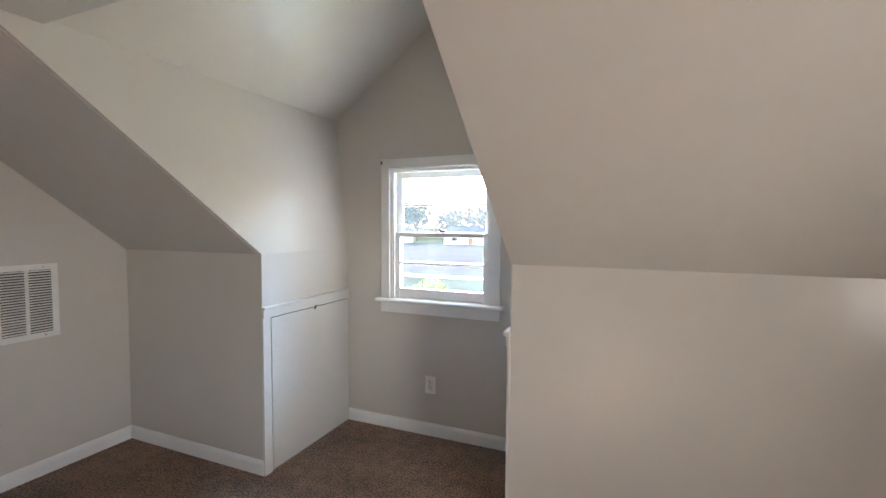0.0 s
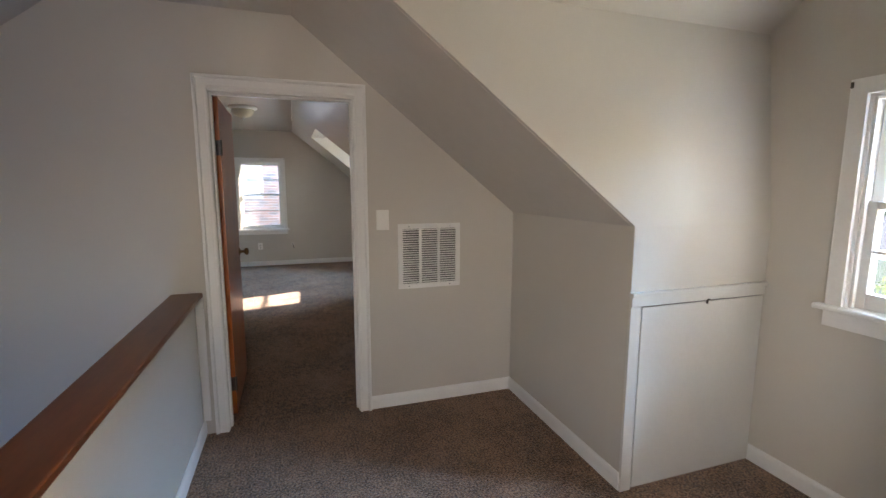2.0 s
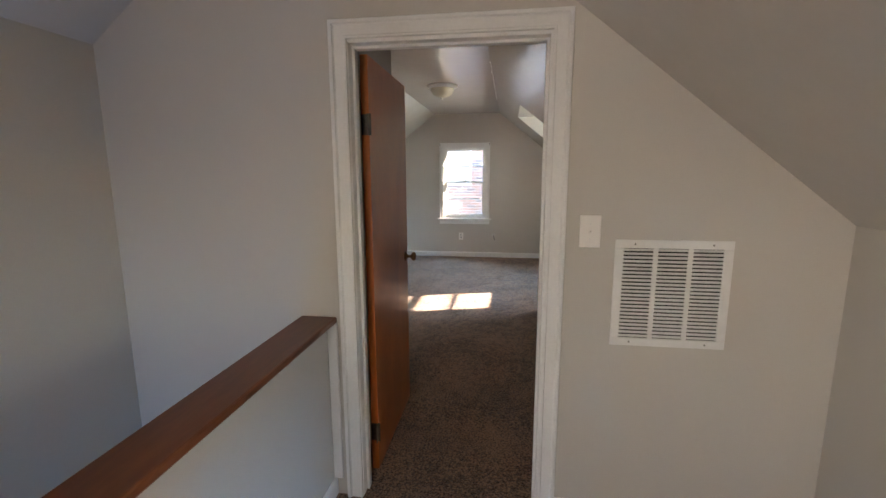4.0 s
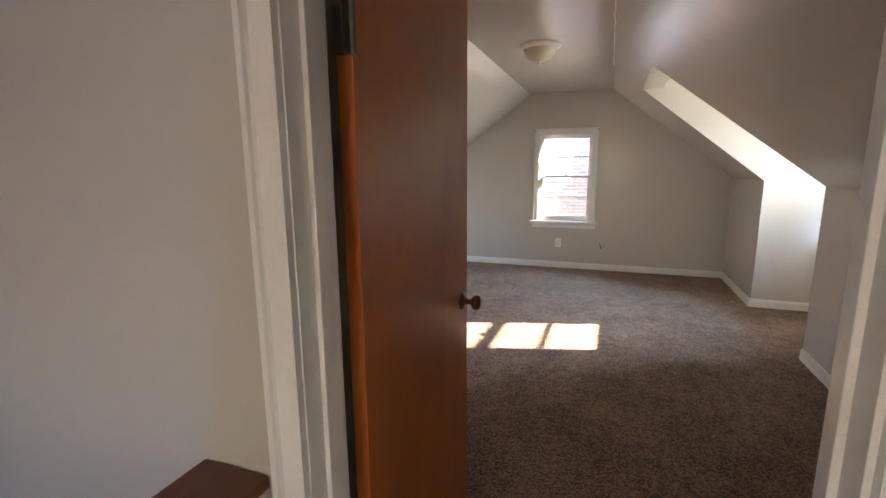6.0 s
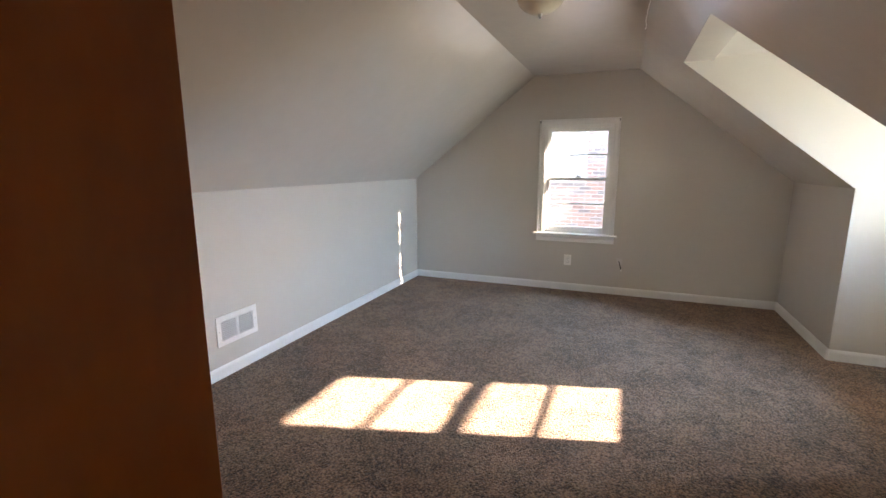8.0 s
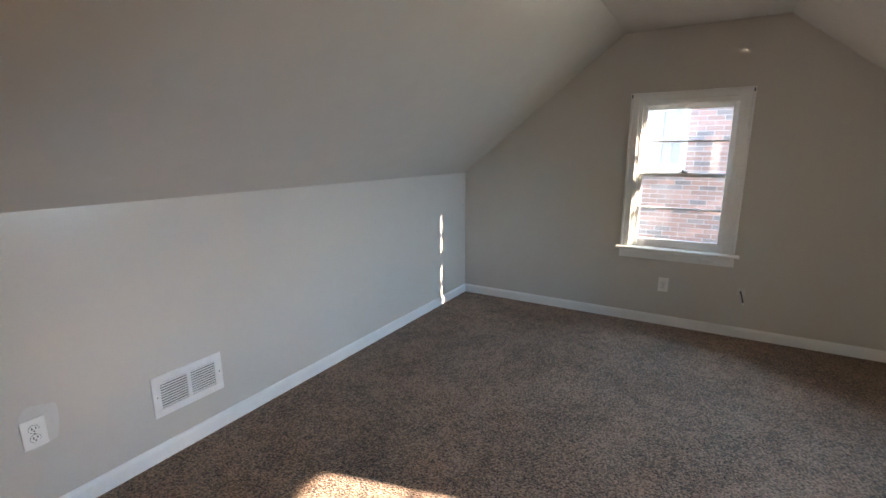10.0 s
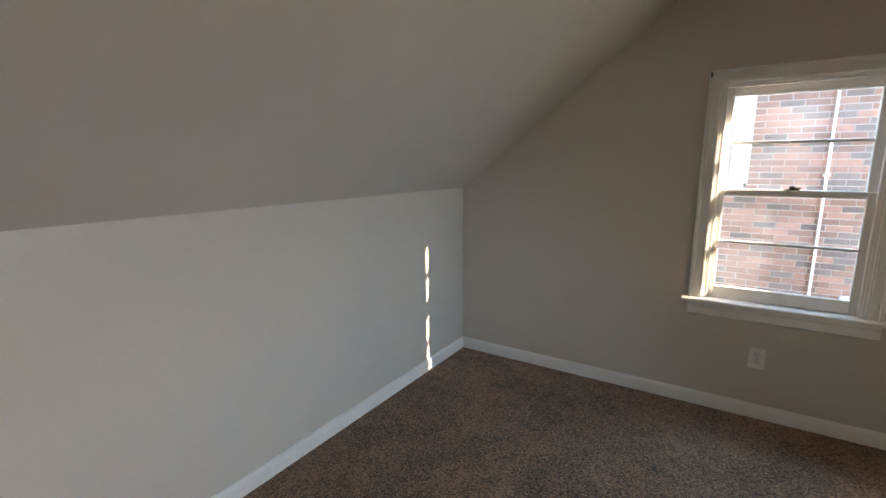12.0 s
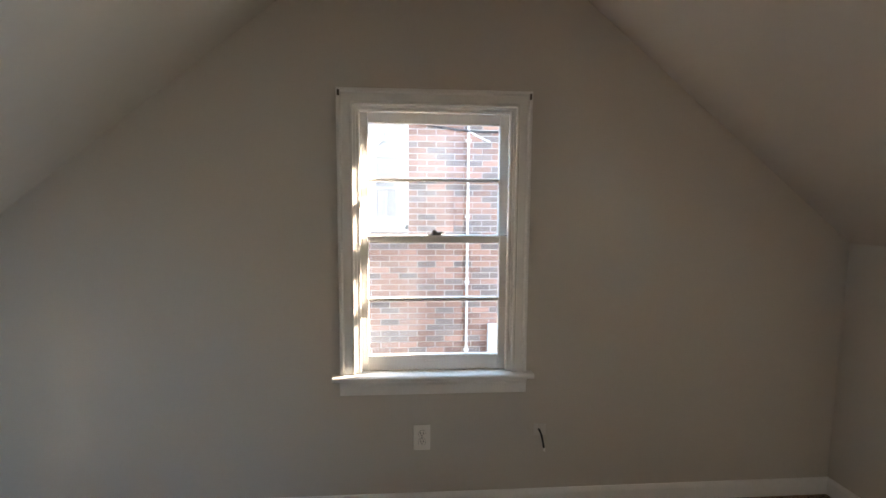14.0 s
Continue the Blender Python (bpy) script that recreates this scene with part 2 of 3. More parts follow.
def lathe(name, mat, profile, m, parent=None, steps=32):
    bm = bmesh.new()
    rings = [[bm.verts.new((r * math.cos(2 * math.pi * i / steps), r * math.sin(2 * math.pi * i / steps), z)) for i in range(steps)]
             for r, z in profile]
    for a, b in zip(rings, rings[1:]):
        for i in range(steps):
            bm.faces.new((a[i], a[(i + 1) % steps], b[(i + 1) % steps], b[i]))
    bm.faces.new(rings[0]), bm.faces.new(rings[-1])
    bmesh.ops.transform(bm, matrix=m, verts=bm.verts)
    return finish(bm, name, mat, parent, smooth=True)


def tube(name, mat, points, radius, parent=None, sides=3):
    cu = bpy.data.curves.new(name, "CURVE")
    cu.dimensions, cu.bevel_depth, cu.bevel_resolution = "3D", radius, sides
    sp = cu.splines.new("POLY")
    sp.points.add(len(points) - 1)
    for q, p in zip(sp.points, points):
        q.co = (*p, 1)
    cu.use_fill_caps = True
    tmp = bpy.data.objects.new(name, cu)
    scene.collection.objects.link(tmp)
    me = bpy.data.meshes.new_from_object(tmp.evaluated_get(bpy.context.evaluated_depsgraph_get()))
    bpy.data.objects.remove(tmp)
    me.materials.clear()
    me.materials.append(mat)
    ob = new(name, me)
    if parent:
        ob.parent = parent
    return ob


def structure(ob, label, category):
    return tagged(ob, label, category, kind="structure")


# ---- plan ----
WEST, DOOR_W, DOOR_E, EAST = -8.715, -2.84, -2.728, 2.1
SOUTH, NORTH = -1.043, 3.0
KNEE, FLAT = 1.322, 2.478
FN, FS = 1.548, 0.453                     # north and south edges of the flat ceiling
GN, GS = (FLAT - KNEE) / (NORTH - FN), (FLAT - KNEE) / (FS - SOUTH)
DORMER = 3.865                            # inner face of the dormers' window walls
HEAD_Y, HEAD_Z, SPRING, RIDGE = 1.83, KNEE + GN * (NORTH - 1.83), 2.275, 2.90
STAIR_S, STAIR_N, STAIR_E = -0.07, 0.85, -0.4
CHEEKS = {"a": (-1.515, -0.033, -0.10, 0.0), "b": (-7.422, -6.035, 0.06, -0.13)}   # west and east face, and their lean at the top


def north_z(y):
    return KNEE + GN * (NORTH - y)


def south_z(y):
    return KNEE + GS * (y - SOUTH)


# floor, one sheet with the stairwell left open
floor = structure(slab("floor", CARPET, [(WEST - 0.1, SOUTH - 0.1), (EAST + 0.1, SOUTH - 0.1), (EAST + 0.1, 4.0), (WEST - 0.1, 4.0)],
                       lambda x, y: (x, y, 0.0), (0, 0, -0.25),
                       holes=[[(DOOR_E, STAIR_S), (STAIR_E, STAIR_S), (STAIR_E, STAIR_N), (DOOR_E, STAIR_N)]]),
                  "worn mottled brown cut-pile carpet covering the floor", "floor")


bm = bmesh.new()
for (xa, za), (xb, zb) in (((DOOR_W - 1.3, 0.028), (DOOR_W + 0.05, 0.003)), ((WEST - 0.1, 0.030), (DOOR_W - 1.3, 0.028))):
    bm.faces.new([bm.verts.new(p) for p in ((xa, SOUTH - 0.1, za), (xb, SOUTH - 0.1, zb), (xb, 4.0, zb), (xa, 4.0, za))])
bmesh.ops.remove_doubles(bm, verts=bm.verts, dist=0.0005)
out = bmesh.ops.extrude_face_region(bm, geom=bm.faces[:])
bmesh.ops.translate(bm, vec=(0, 0, -0.06), verts=[q for q in out["geom"] if isinstance(q, bmesh.types.BMVert)])
structure(finish(bm, "floor_bedroom", CARPET), "mottled brown cut-pile carpet with worn paths", "floor")


def gable():
    """Outline of a cross wall under the roof, reaching a little into it."""
    e = 0.06
    return [(SOUTH - e, -0.01), (NORTH + e, -0.01), (NORTH + e, KNEE + e), (FN, FLAT + e), (FS, FLAT + e), (SOUTH - e, KNEE + e)]


structure(slab("wall_west", PAINT, gable(), lambda y, z: (WEST, y, z), (-0.17, 0, 0),
               holes=[[(0.599, 0.70), (1.335, 0.70), (1.335, 1.932), (0.599, 1.932)]]),
          "greige painted gable wall with a sash window", "wall")
structure(slab("wall_door", PAINT, [(SOUTH - 0.06, -0.01), (1.073, -0.01), (1.073, 2.054), (1.895, 2.054), (1.895, -0.01)] + gable()[1:],
               lambda y, z: (DOOR_E, y, z), (DOOR_W - DOOR_E, 0, 0)),
          "greige painted partition wall with a doorway", "wall")
# unseen end wall; its window opening is added for the fill lamp
structure(slab("wall_east", PAINT, gable(), lambda y, z: (EAST, y, z), (0.17, 0, 0),
               holes=[[(0.599, 0.70), (1.335, 0.70), (1.335, 1.932), (0.599, 1.932)]]), "greige painted gable wall with a sash window", "wall")
structure(boxes("wall_south", PAINT, (WEST - 0.05, DOOR_W + 0.05, SOUTH - 0.12, SOUTH, -0.01, KNEE + 0.03), bevel=0),
          "greige painted low knee wall under the slope", "wall")
structure(slab("wall_stair", PAINT, [(DOOR_E - 0.02, -2.6), (EAST + 0.05, -2.6), (EAST + 0.05, 2.2), (DOOR_E - 0.02, 2.2)],
               lambda x, z: (x, STAIR_S, z), (0, -0.1, 0)), "tall greige painted wall along the stairwell", "wall")
structure(boxes("wall_stair_shaft", PAINT, (DOOR_W, DOOR_E, STAIR_S - 0.1, STAIR_N + 0.1, -2.6, -0.01),
                (DOOR_E, STAIR_E, STAIR_N, STAIR_N + 0.095, -2.6, -0.01), (STAIR_E, STAIR_E + 0.1, STAIR_S, STAIR_N, -2.6, -0.26), bevel=0),
          "greige painted walls of the stairwell below", "wall")
structure(boxes("floor_stair", CARPET, (DOOR_W, STAIR_E + 0.1, STAIR_S - 0.1, STAIR_N + 0.1, -2.7, -2.6), bevel=0),
          "brown carpet at the foot of the stairwell", "floor")


def lean(key, side, z):
    return CHEEKS[key][2 + side] * min(max(0.0, z - KNEE) / (SPRING - KNEE), 1.06)


# north knee walls, in three lengths between the dormers
for n, (a, b) in enumerate(((WEST - 0.05, -7.424), (-6.033, DOOR_W + 0.04), (DOOR_E - 0.04, -1.517), (-0.031, EAST + 0.05))):
    structure(boxes("wall_north_%d" % (n + 1), PAINT, (a, b, NORTH, NORTH + 0.12, -0.01, KNEE + 0.02), bevel=0),
              "greige painted low knee wall under the slope", "wall")

# roof slopes and the flat ceiling
notches = []
for key in ("b", "a"):
    w, e, lw, le = CHEEKS[key]
    s = 0.018 if lw < 0 else 0.002
    notches += [(w - s, NORTH + 0.1), (w - s, NORTH), (w - s + lw, HEAD_Y), (e + 0.002 + le, HEAD_Y), (e + 0.002, NORTH), (e + 0.002, NORTH + 0.1)]
structure(slab("ceiling_slope_north", CEILING, [(WEST - 0.1, FN), (WEST - 0.1, NORTH + 0.1)] + notches + [(EAST + 0.1, NORTH + 0.1), (EAST + 0.1, FN)],
               lambda x, y: (x, y, north_z(y)), (0, 0, 0.12)), "greige painted sloping ceiling cut open at the dormers", "ceiling")
structure(slab("ceiling_slope_south", CEILING, [(WEST - 0.1, FS), (WEST - 0.1, SOUTH - 0.1), (EAST + 0.1, SOUTH - 0.1), (EAST + 0.1, FS)],
               lambda x, y: (x, y, south_z(y)), (0, 0, 0.12)), "greige painted sloping ceiling", "ceiling")
structure(slab("ceiling_flat", CEILING, [(WEST - 0.1, FS), (EAST + 0.1, FS), (EAST + 0.1, FN), (WEST - 0.1, FN)],
               lambda x, y: (x, y, FLAT), (0, 0, 0.12)), "greige painted flat ceiling strip", "ceiling")
structure(slab("wall_closet", PAINT, [(DOOR_W + 0.02, SOUTH - 0.02), (DOOR_W + 0.02, 1.0), (-3.74, 1.0), (-3.74, SOUTH - 0.02)],
               lambda x, y: (x, y, -0.01), (0, 0, 2.52)), "greige painted closet enclosure behind the open door", "wall")

# cracked paint along the edge of the flat ceiling
crack = random.Random(7)
structure(tube("trim_ceiling_crack", TRIM, [(-7.2 + 0.06 * k, FN + crack.uniform(-0.006, 0.006), FLAT - 0.001 + crack.uniform(-0.001, 0.002)) for k in range(36)], 0.004),
          "flaking white ridge of paint along the ceiling edge", "paint crack")

# dormers: cheek walls, window wall, header and vault
for key, n in (("a", 1), ("b", 2)):
    w, e, lw, le = CHEEKS[key]
    low_loop = [(DORMER + 0.1, -0.01), (DORMER + 0.1, KNEE + 0.002), (NORTH + 0.002, KNEE + 0.002), (NORTH + 0.002, -0.01)]
    side_loop = [(DORMER + 0.1, KNEE + 0.002), (DORMER + 0.1, SPRING + 0.05), (HEAD_Y, SPRING + 0.05), (HEAD_Y, HEAD_Z + 0.002),
                 (NORTH + 0.002, KNEE + 0.002)]
    structure(slab("wall_cheek_west_%d" % n, PAINT, side_loop, lambda y, z: (w + lean(key, 0, z), y, z), (-0.1, 0, 0), extra=[low_loop]),
              "greige painted dormer cheek wall", "wall")
    structure(slab("wall_cheek_east_%d" % n, PAINT, side_loop, lambda y, z: (e + lean(key, 1, z), y, z), (0.1, 0, 0), extra=[low_loop]),
              "greige painted dormer cheek wall", "wall")
    mid = (w + e) / 2
    win = mid if key == "a" else -6.72
    structure(slab("wall_dormer_%d" % n, PAINT, [(w - 0.1, -0.01), (e + 0.1, -0.01), (e + 0.1 + le, SPRING), (mid, RIDGE + 0.05), (w - 0.1 + lw, SPRING)],
                   lambda x, z: (x, DORMER, z), (0, 0.17, 0),
                   holes=[[(win - 0.378, 0.955), (win + 0.378, 0.955), (win + 0.378, 1.9), (win - 0.378, 1.9)]]),
              "greige painted dormer wall with a sash window", "wall")
    structure(boxes("wall_header_%d" % n, CEILING, (w + lw - 0.02, e + le + 0.02, HEAD_Y + 0.002, HEAD_Y + 0.2, HEAD_Z, RIDGE + 0.05), bevel=0),
              "greige painted header over the dormer opening", "wall")
    for s, x0 in ((-1, w + lw), (1, e + le)):
        structure(slab("ceiling_dormer_%d_%s" % (n, "west" if s < 0 else "east"), CEILING,
                       [(0, HEAD_Y + 0.19), (1, HEAD_Y + 0.19), (1, DORMER + 0.02), (0, DORMER + 0.02)],
                       lambda k, y: (x0 + (mid - x0) * k, y, SPRING + (RIDGE - SPRING) * k), (0, 0, 0.1)),
                  "greige painted dormer vault", "ceiling")

# ---- trim ----
BASE = [(0, 0.0), (0.007, 0.0), (0.007, 0.007), (0.015, 0.007), (0.015, 0.072), (0.011, 0.084), (0.006, 0.092), (0, 0.092)]


def baseboard(x0, y0, x1, y1, nx, ny):
    bm = bmesh.new()
    z = 0.024 if max(x0, x1) < DOOR_W + 0.01 else 0.0
    profile_run(bm, (x0, y0, z), (x1, y1, z), BASE, (0, 0, 1), (nx, ny, 0))
    return structure(finish(bm, "baseboard", TRIM), "white painted wooden baseboard", "baseboard")


a0, a1 = CHEEKS["a"][:2]
b0, b1 = CHEEKS["b"][:2]
for r in ((DOOR_E, 1.965, DOOR_E, NORTH, 1, 0), (DOOR_E + 0.015, NORTH, a0, NORTH, 0, -1), (a0, DORMER, a1, DORMER, 0, -1),
          (a1, NORTH, EAST, NORTH, 0, -1), (DOOR_E + 0.005, 0.945, STAIR_E, 0.945, 0, 1), (WEST, SOUTH, WEST, NORTH, 1, 0),
          (WEST + 0.015, SOUTH, -3.74, SOUTH, 0, 1), (WEST + 0.015, NORTH, b0, NORTH, 0, -1), (b0, NORTH, b0, DORMER, 1, 0),
          (b0 + 0.015, DORMER, b1, DORMER, 0, -1), (b1, DORMER - 0.015, b1, NORTH, -1, 0), (b1, NORTH, DOOR_W, NORTH, 0, -1),
          (DOOR_W, 1.97, DOOR_W, NORTH - 0.015, -1, 0), (-3.74, SOUTH + 0.015, -3.74, 1.0, -1, 0)):
    baseboard(*r)

CASE = [(0, 0), (0.017, 0), (0.017, 0.012), (0.013, 0.016), (0.013, 0.066), (0.017, 0.072), (0.024, 0.076), (0.024, 0.092), (0.020, 0.097), (0, 0.097)]


def casing(parent, x0, x1, z0, z1, width, mat=TRIM, plain=False):
    """Mitred casing round an opening, on the wall's face at local y = 0, proud to -y."""
    prof = [(0, 0), (0.019, 0), (0.019, 0.9), (0.017, 1), (0, 1)] if plain else [(s, u / 0.097) for s, u in CASE]
    bm = bmesh.new()
    path = [((x0, z0), (-1, 0)), ((x0, z1), (-1, 1)), ((x1, z1), (1, 1)), ((x1, z0), (1, 0))]
    rings = [[bm.verts.new((x + dx * u * width, -s, z + dz * u * width)) for s, u in prof] for (x, z), (dx, dz) in path]
    k = len(prof)
    for a, b in zip(rings, rings[1:]):
        for i in range(k):
            bm.faces.new((a[i], a[(i + 1) % k], b[(i + 1) % k], b[i]))
    bm.faces.new(rings[0]), bm.faces.new(rings[-1])
    return finish(bm, "casing", mat, parent)


def frame_of(name, mat, x0, x1, z0, z1, y0, y1, left, right, bottom, top, parent):
    """A sash: four rails with a moulded inner edge."""
    return boxes(name, mat, (x0, x0 + left, y0, y1, z0, z1), (x1 - right, x1, y0, y1, z0, z1),
                 (x0 + left, x1 - right, y0, y1, z0, z0 + bottom), (x0 + left, x1 - right, y0, y1, z1 - top, z1), parent=parent, bevel=0.004)


def sash_window(name, label, m, half, z0, z1, meet, plain, glass=GLASS):
    """Double-hung window. Local x along the wall, y outwards, z up; z0 is the stool's top, z1 the head of the opening."""
    win = structure(new(name), label, "window")
    win.matrix_world = m
    casing(win, -half, half, z0, z1, 0.068, plain=plain)
    boxes("jamb", TRIM, (-half - 0.002, -half + 0.014, 0.0, 0.17, z0 - 0.01, z1), (half - 0.014, half + 0.002, 0.0, 0.17, z0 - 0.01, z1),
          (-half + 0.014, half - 0.014, 0.0, 0.17, z1 - 0.014, z1 + 0.002), parent=win, bevel=0.001)
    boxes("stop", TRIM, (-half + 0.014, -half + 0.028, 0.004, 0.03, z0, z1 - 0.014), (half - 0.028, half - 0.014, 0.004, 0.03, z0, z1 - 0.014),
          (-half + 0.028, half - 0.028, 0.004, 0.03, z1 - 0.028, z1 - 0.014), parent=win, bevel=0.003)
    bm = bmesh.new()
    profile_run(bm, (-half - 0.10, 0, z0 - 0.024), (half + 0.10, 0, z0 - 0.024),
                [(-0.045, 0), (-0.052, 0.006), (-0.052, 0.018), (-0.045, 0.024), (-0.001, 0.024), (-0.001, 0)], (0, 0, 1), (0, 1, 0))
    add_box(bm, -half + 0.001, half - 0.001, -0.001, 0.16, z0 - 0.024, z0)
    finish(bm, "stool", TRIM, win, 0.002)
    bm = bmesh.new()
    profile_run(bm, (-half - 0.07, 0, z0 - 0.10), (half + 0.07, 0, z0 - 0.10),
                [(-0.016, 0), (-0.016, 0.045), (-0.021, 0.052), (-0.027, 0.06), (-0.027, 0.0755), (0, 0.0755), (0, 0)] if not plain else
                [(-0.018, 0), (-0.018, 0.0755), (0, 0.0755), (0, 0)], (0, 0, 1), (0, 1, 0))
    finish(bm, "apron", TRIM, win, 0.002)
    s = half - 0.015
    frame_of("lower_sash", TRIM, -s, s, z0 + 0.001, meet + 0.015, 0.032, 0.066, 0.045, 0.045, 0.072, 0.034, win)
    frame_of("upper_sash", TRIM, -s, s, meet - 0.018, z1 - 0.015, 0.072, 0.106, 0.045, 0.045, 0.034, 0.052, win)
    g = s - 0.045
    for lo, hi, y in ((z0 + 0.073, meet - 0.019, 0.049), (meet + 0.016, z1 - 0.067, 0.089)):
        c = (lo + hi) / 2
        boxes("muntin", TRIM, (-g, g, y - 0.016, y + 0.016, c - 0.008, c + 0.008), parent=win, bevel=0.004)
        for p0, p1 in ((lo, c - 0.008), (c + 0.008, hi)):
            pane = boxes("pane", glass, (-g, g, y - 0.0015, y + 0.0015, p0, p1), parent=win, bevel=0)
            pane.visible_shadow = False
    bm = bmesh.new()
    add_box(bm, -0.033, 0.033, 0.036, 0.062, meet + 0.0155, meet + 0.021)
    add_box(bm, -0.012, 0.040, 0.040, 0.056, meet + 0.021, meet + 0.031)
    bmesh.ops.create_cone(bm, cap_ends=True, segments=14, radius1=0.013, radius2=0.011, depth=0.018, matrix=Matrix.Translation((0, 0.048, meet + 0.030)))
    tagged(finish(bm, "sash_lock", STEEL, win, 0.002), "dark metal sash lock")
    bm = bmesh.new()
    add_box(bm, -0.045, 0.045, 0.020, 0.026, z0 + 0.044, z0 + 0.052)
    add_box(bm, -0.045, -0.036, 0.024, 0.033, z0 + 0.038, z0 + 0.056)
    add_box(bm, 0.036, 0.045, 0.024, 0.033, z0 + 0.038, z0 + 0.056)
    tagged(finish(bm, "sash_lift", GRILLE, win, 0.002), "white metal sash lift")
    for x in (-half - 0.057, half + 0.057):
        boxes("curtain_bracket", STEEL, (x - 0.005, x + 0.005, -0.030, -0.022, z1 + 0.030, z1 + 0.056), parent=win, bevel=0.002)
    return win


sash_window("window_1", "white painted double-hung sash window in the landing's dormer", pose(-0.772, DORMER, 0), 0.378, 0.967, 1.9, 1.43, True)
sash_window("window_2", "white painted double-hung sash window in the bedroom dormer", pose(-6.72, DORMER, 0), 0.378, 0.967, 1.9, 1.43, True)
sash_window("window_3", "white moulded double-hung sash window facing a brick house", pose(WEST, 0.967, 0, 0, 0, 90), 0.366, 0.712, 1.932, 1.338, False, GLASS_GABLE)
# unseen window, added only to house the east fill lamp
sash_window("window_4", "unseen white sash window added at the landing's end for the fill lamp", pose(EAST, 0.967, 0, 0, 0, -90), 0.366, 0.712, 1.932, 1.338, False)

# doorway lining and casings on both faces
door_frame = structure(new("door_frame_1"), "white painted door lining and moulded casing", "door frame")
for place in (pose(DOOR_E, 1.487, 0, 0, 0, 90), pose(DOOR_W, 1.487, 0, 0, 0, -90)):
    c = casing(door_frame, -0.405, 0.405, 0.0, 2.047, 0.072)
    c.matrix_local = place
boxes("lining", TRIM, (DOOR_W, DOOR_E, 1.063, 1.085, 0, 2.054), (DOOR_W, DOOR_E, 1.883, 1.905, 0, 2.054), (DOOR_W, DOOR_E, 1.085, 1.883, 2.033, 2.064),
      parent=door_frame, bevel=0.001)
boxes("door_stop", TRIM, (-2.812, -2.775, 1.085, 1.097, 0, 2.033), (-2.812, -2.775, 1.871, 1.883, 0, 2.033), (-2.812, -2.775, 1.097, 1.871, 2.021, 2.033),
      parent=door_frame, bevel=0.002)

# the open door leaf, hinged on its west face
door = structure(new("door_1"), "open reddish-brown stained flush wooden door", "door")
door.matrix_world = pose(-2.895, 1.112, 0.012, 0, 0, 180.8)
boxes("leaf", DOOR_WOOD, (0.0, 0.765, 0.0, 0.035, 0.014, 2.018), parent=door, bevel=0.0015)
for z in (0.22, 1.72):
    bm = bmesh.new()
    add_box(bm, -0.004, 0.0, -0.002, 0.034, z - 0.045, z + 0.045)
    bmesh.ops.create_cone(bm, cap_ends=True, segments=12, radius1=0.0065, radius2=0.0065, depth=0.094, matrix=Matrix.Translation((-0.004, -0.004, z)))
    add_box(bm, -0.036, -0.004, -0.002, 0.0, z - 0.045, z + 0.045)
    tagged(finish(bm, "hinge", STEEL, door), "dark metal butt hinge")
KNOB = [(0.001, 0.0), (0.031, 0.0), (0.032, 0.004), (0.026, 0.009), (0.014, 0.012), (0.010, 0.02), (0.010, 0.033), (0.016, 0.038), (0.025, 0.044), (0.0285, 0.052),
        (0.0275, 0.060), (0.021, 0.067), (0.009, 0.070), (0.001, 0.0705)]
lathe("knob", BRASS, KNOB, pose(0.70, 0.0, 0.99, 90, 0, 0), door)
lathe("knob", BRASS, KNOB, pose(0.70, 0.035, 0.99, -90, 0, 0), door)
boxes("latch_plate", BRASS, (0.765, 0.7665, 0.006, 0.029, 0.96, 1.02), parent=door, bevel=0)

# half wall along the stairs with its wooden cap
structure(boxes("wall_half", PAINT, (DOOR_E, STAIR_E, STAIR_N, 0.945, -0.005, 0.858), bevel=0.002), "greige painted half wall beside the stairwell", "wall")
tagged(boxes("rail_cap", CAP_WOOD, (DOOR_E, STAIR_E + 0.03, 0.822, 0.988, 0.858, 0.886), bevel=0.006),
       "dark reddish-brown stained wooden cap on the half wall", "railing")
structure(boxes("trim_half_wall", TRIM, (DOOR_E, DOOR_E + 0.018, 0.946, 0.99, 0.093, 0.857), bevel=0.003), "narrow white trim strip", "trim")

# access panel in the landing dormer's cheek
for x, d, y0, y1, label in ((a0, 1, NORTH, DORMER - 0.016, "painted access panel with white frame, closed"),
                            (a1, -1, NORTH, DORMER - 0.016, "painted access panel with white frame, closed")):
    hatch = structure(new("hatch_1" if d > 0 else "hatch_2"), label, "access panel")
    f = lambda p, q: (min(x + d * p, x + d * q), max(x + d * p, x + d * q))
    boxes("panel", HATCH, (*f(0.0, 0.010), y0 + 0.064, y1, 0.012, 0.938), parent=hatch, bevel=0.002)
    boxes("stile", HATCH, (*f(-0.003, 0.013), y0 - 0.006, y0 + 0.055, 0.0, 0.945), parent=hatch, bevel=0.003)
    # black strips laid on the cheek, painting shade into the panel's joints
    boxes("gap", HOLLOW_SHADE, (*f(0.0002, 0.0012), y0 + 0.055, y1, 0.936, 0.9455), (*f(0.0002, 0.0012), y0 + 0.055, y0 + 0.066, 0.0, 0.936), parent=hatch, bevel=0)
    bm = bmesh.new()
    add_box(bm, *f(0.0, 0.019), y0 - 0.006, y1, 0.9455, 0.995)
    add_box(bm, *f(0.0, 0.030), y0 - 0.010, y1, 0.9955, 1.014)
    finish(bm, "top_rail", HATCH, hatch, 0.003)
    boxes("catch", STEEL, (*f(0.0195, 0.024), 3.448, 3.470, 0.946, 0.954), (*f(0.0105, 0.020), 3.455, 3.462, 0.926, 0.945), parent=hatch, bevel=0.002)


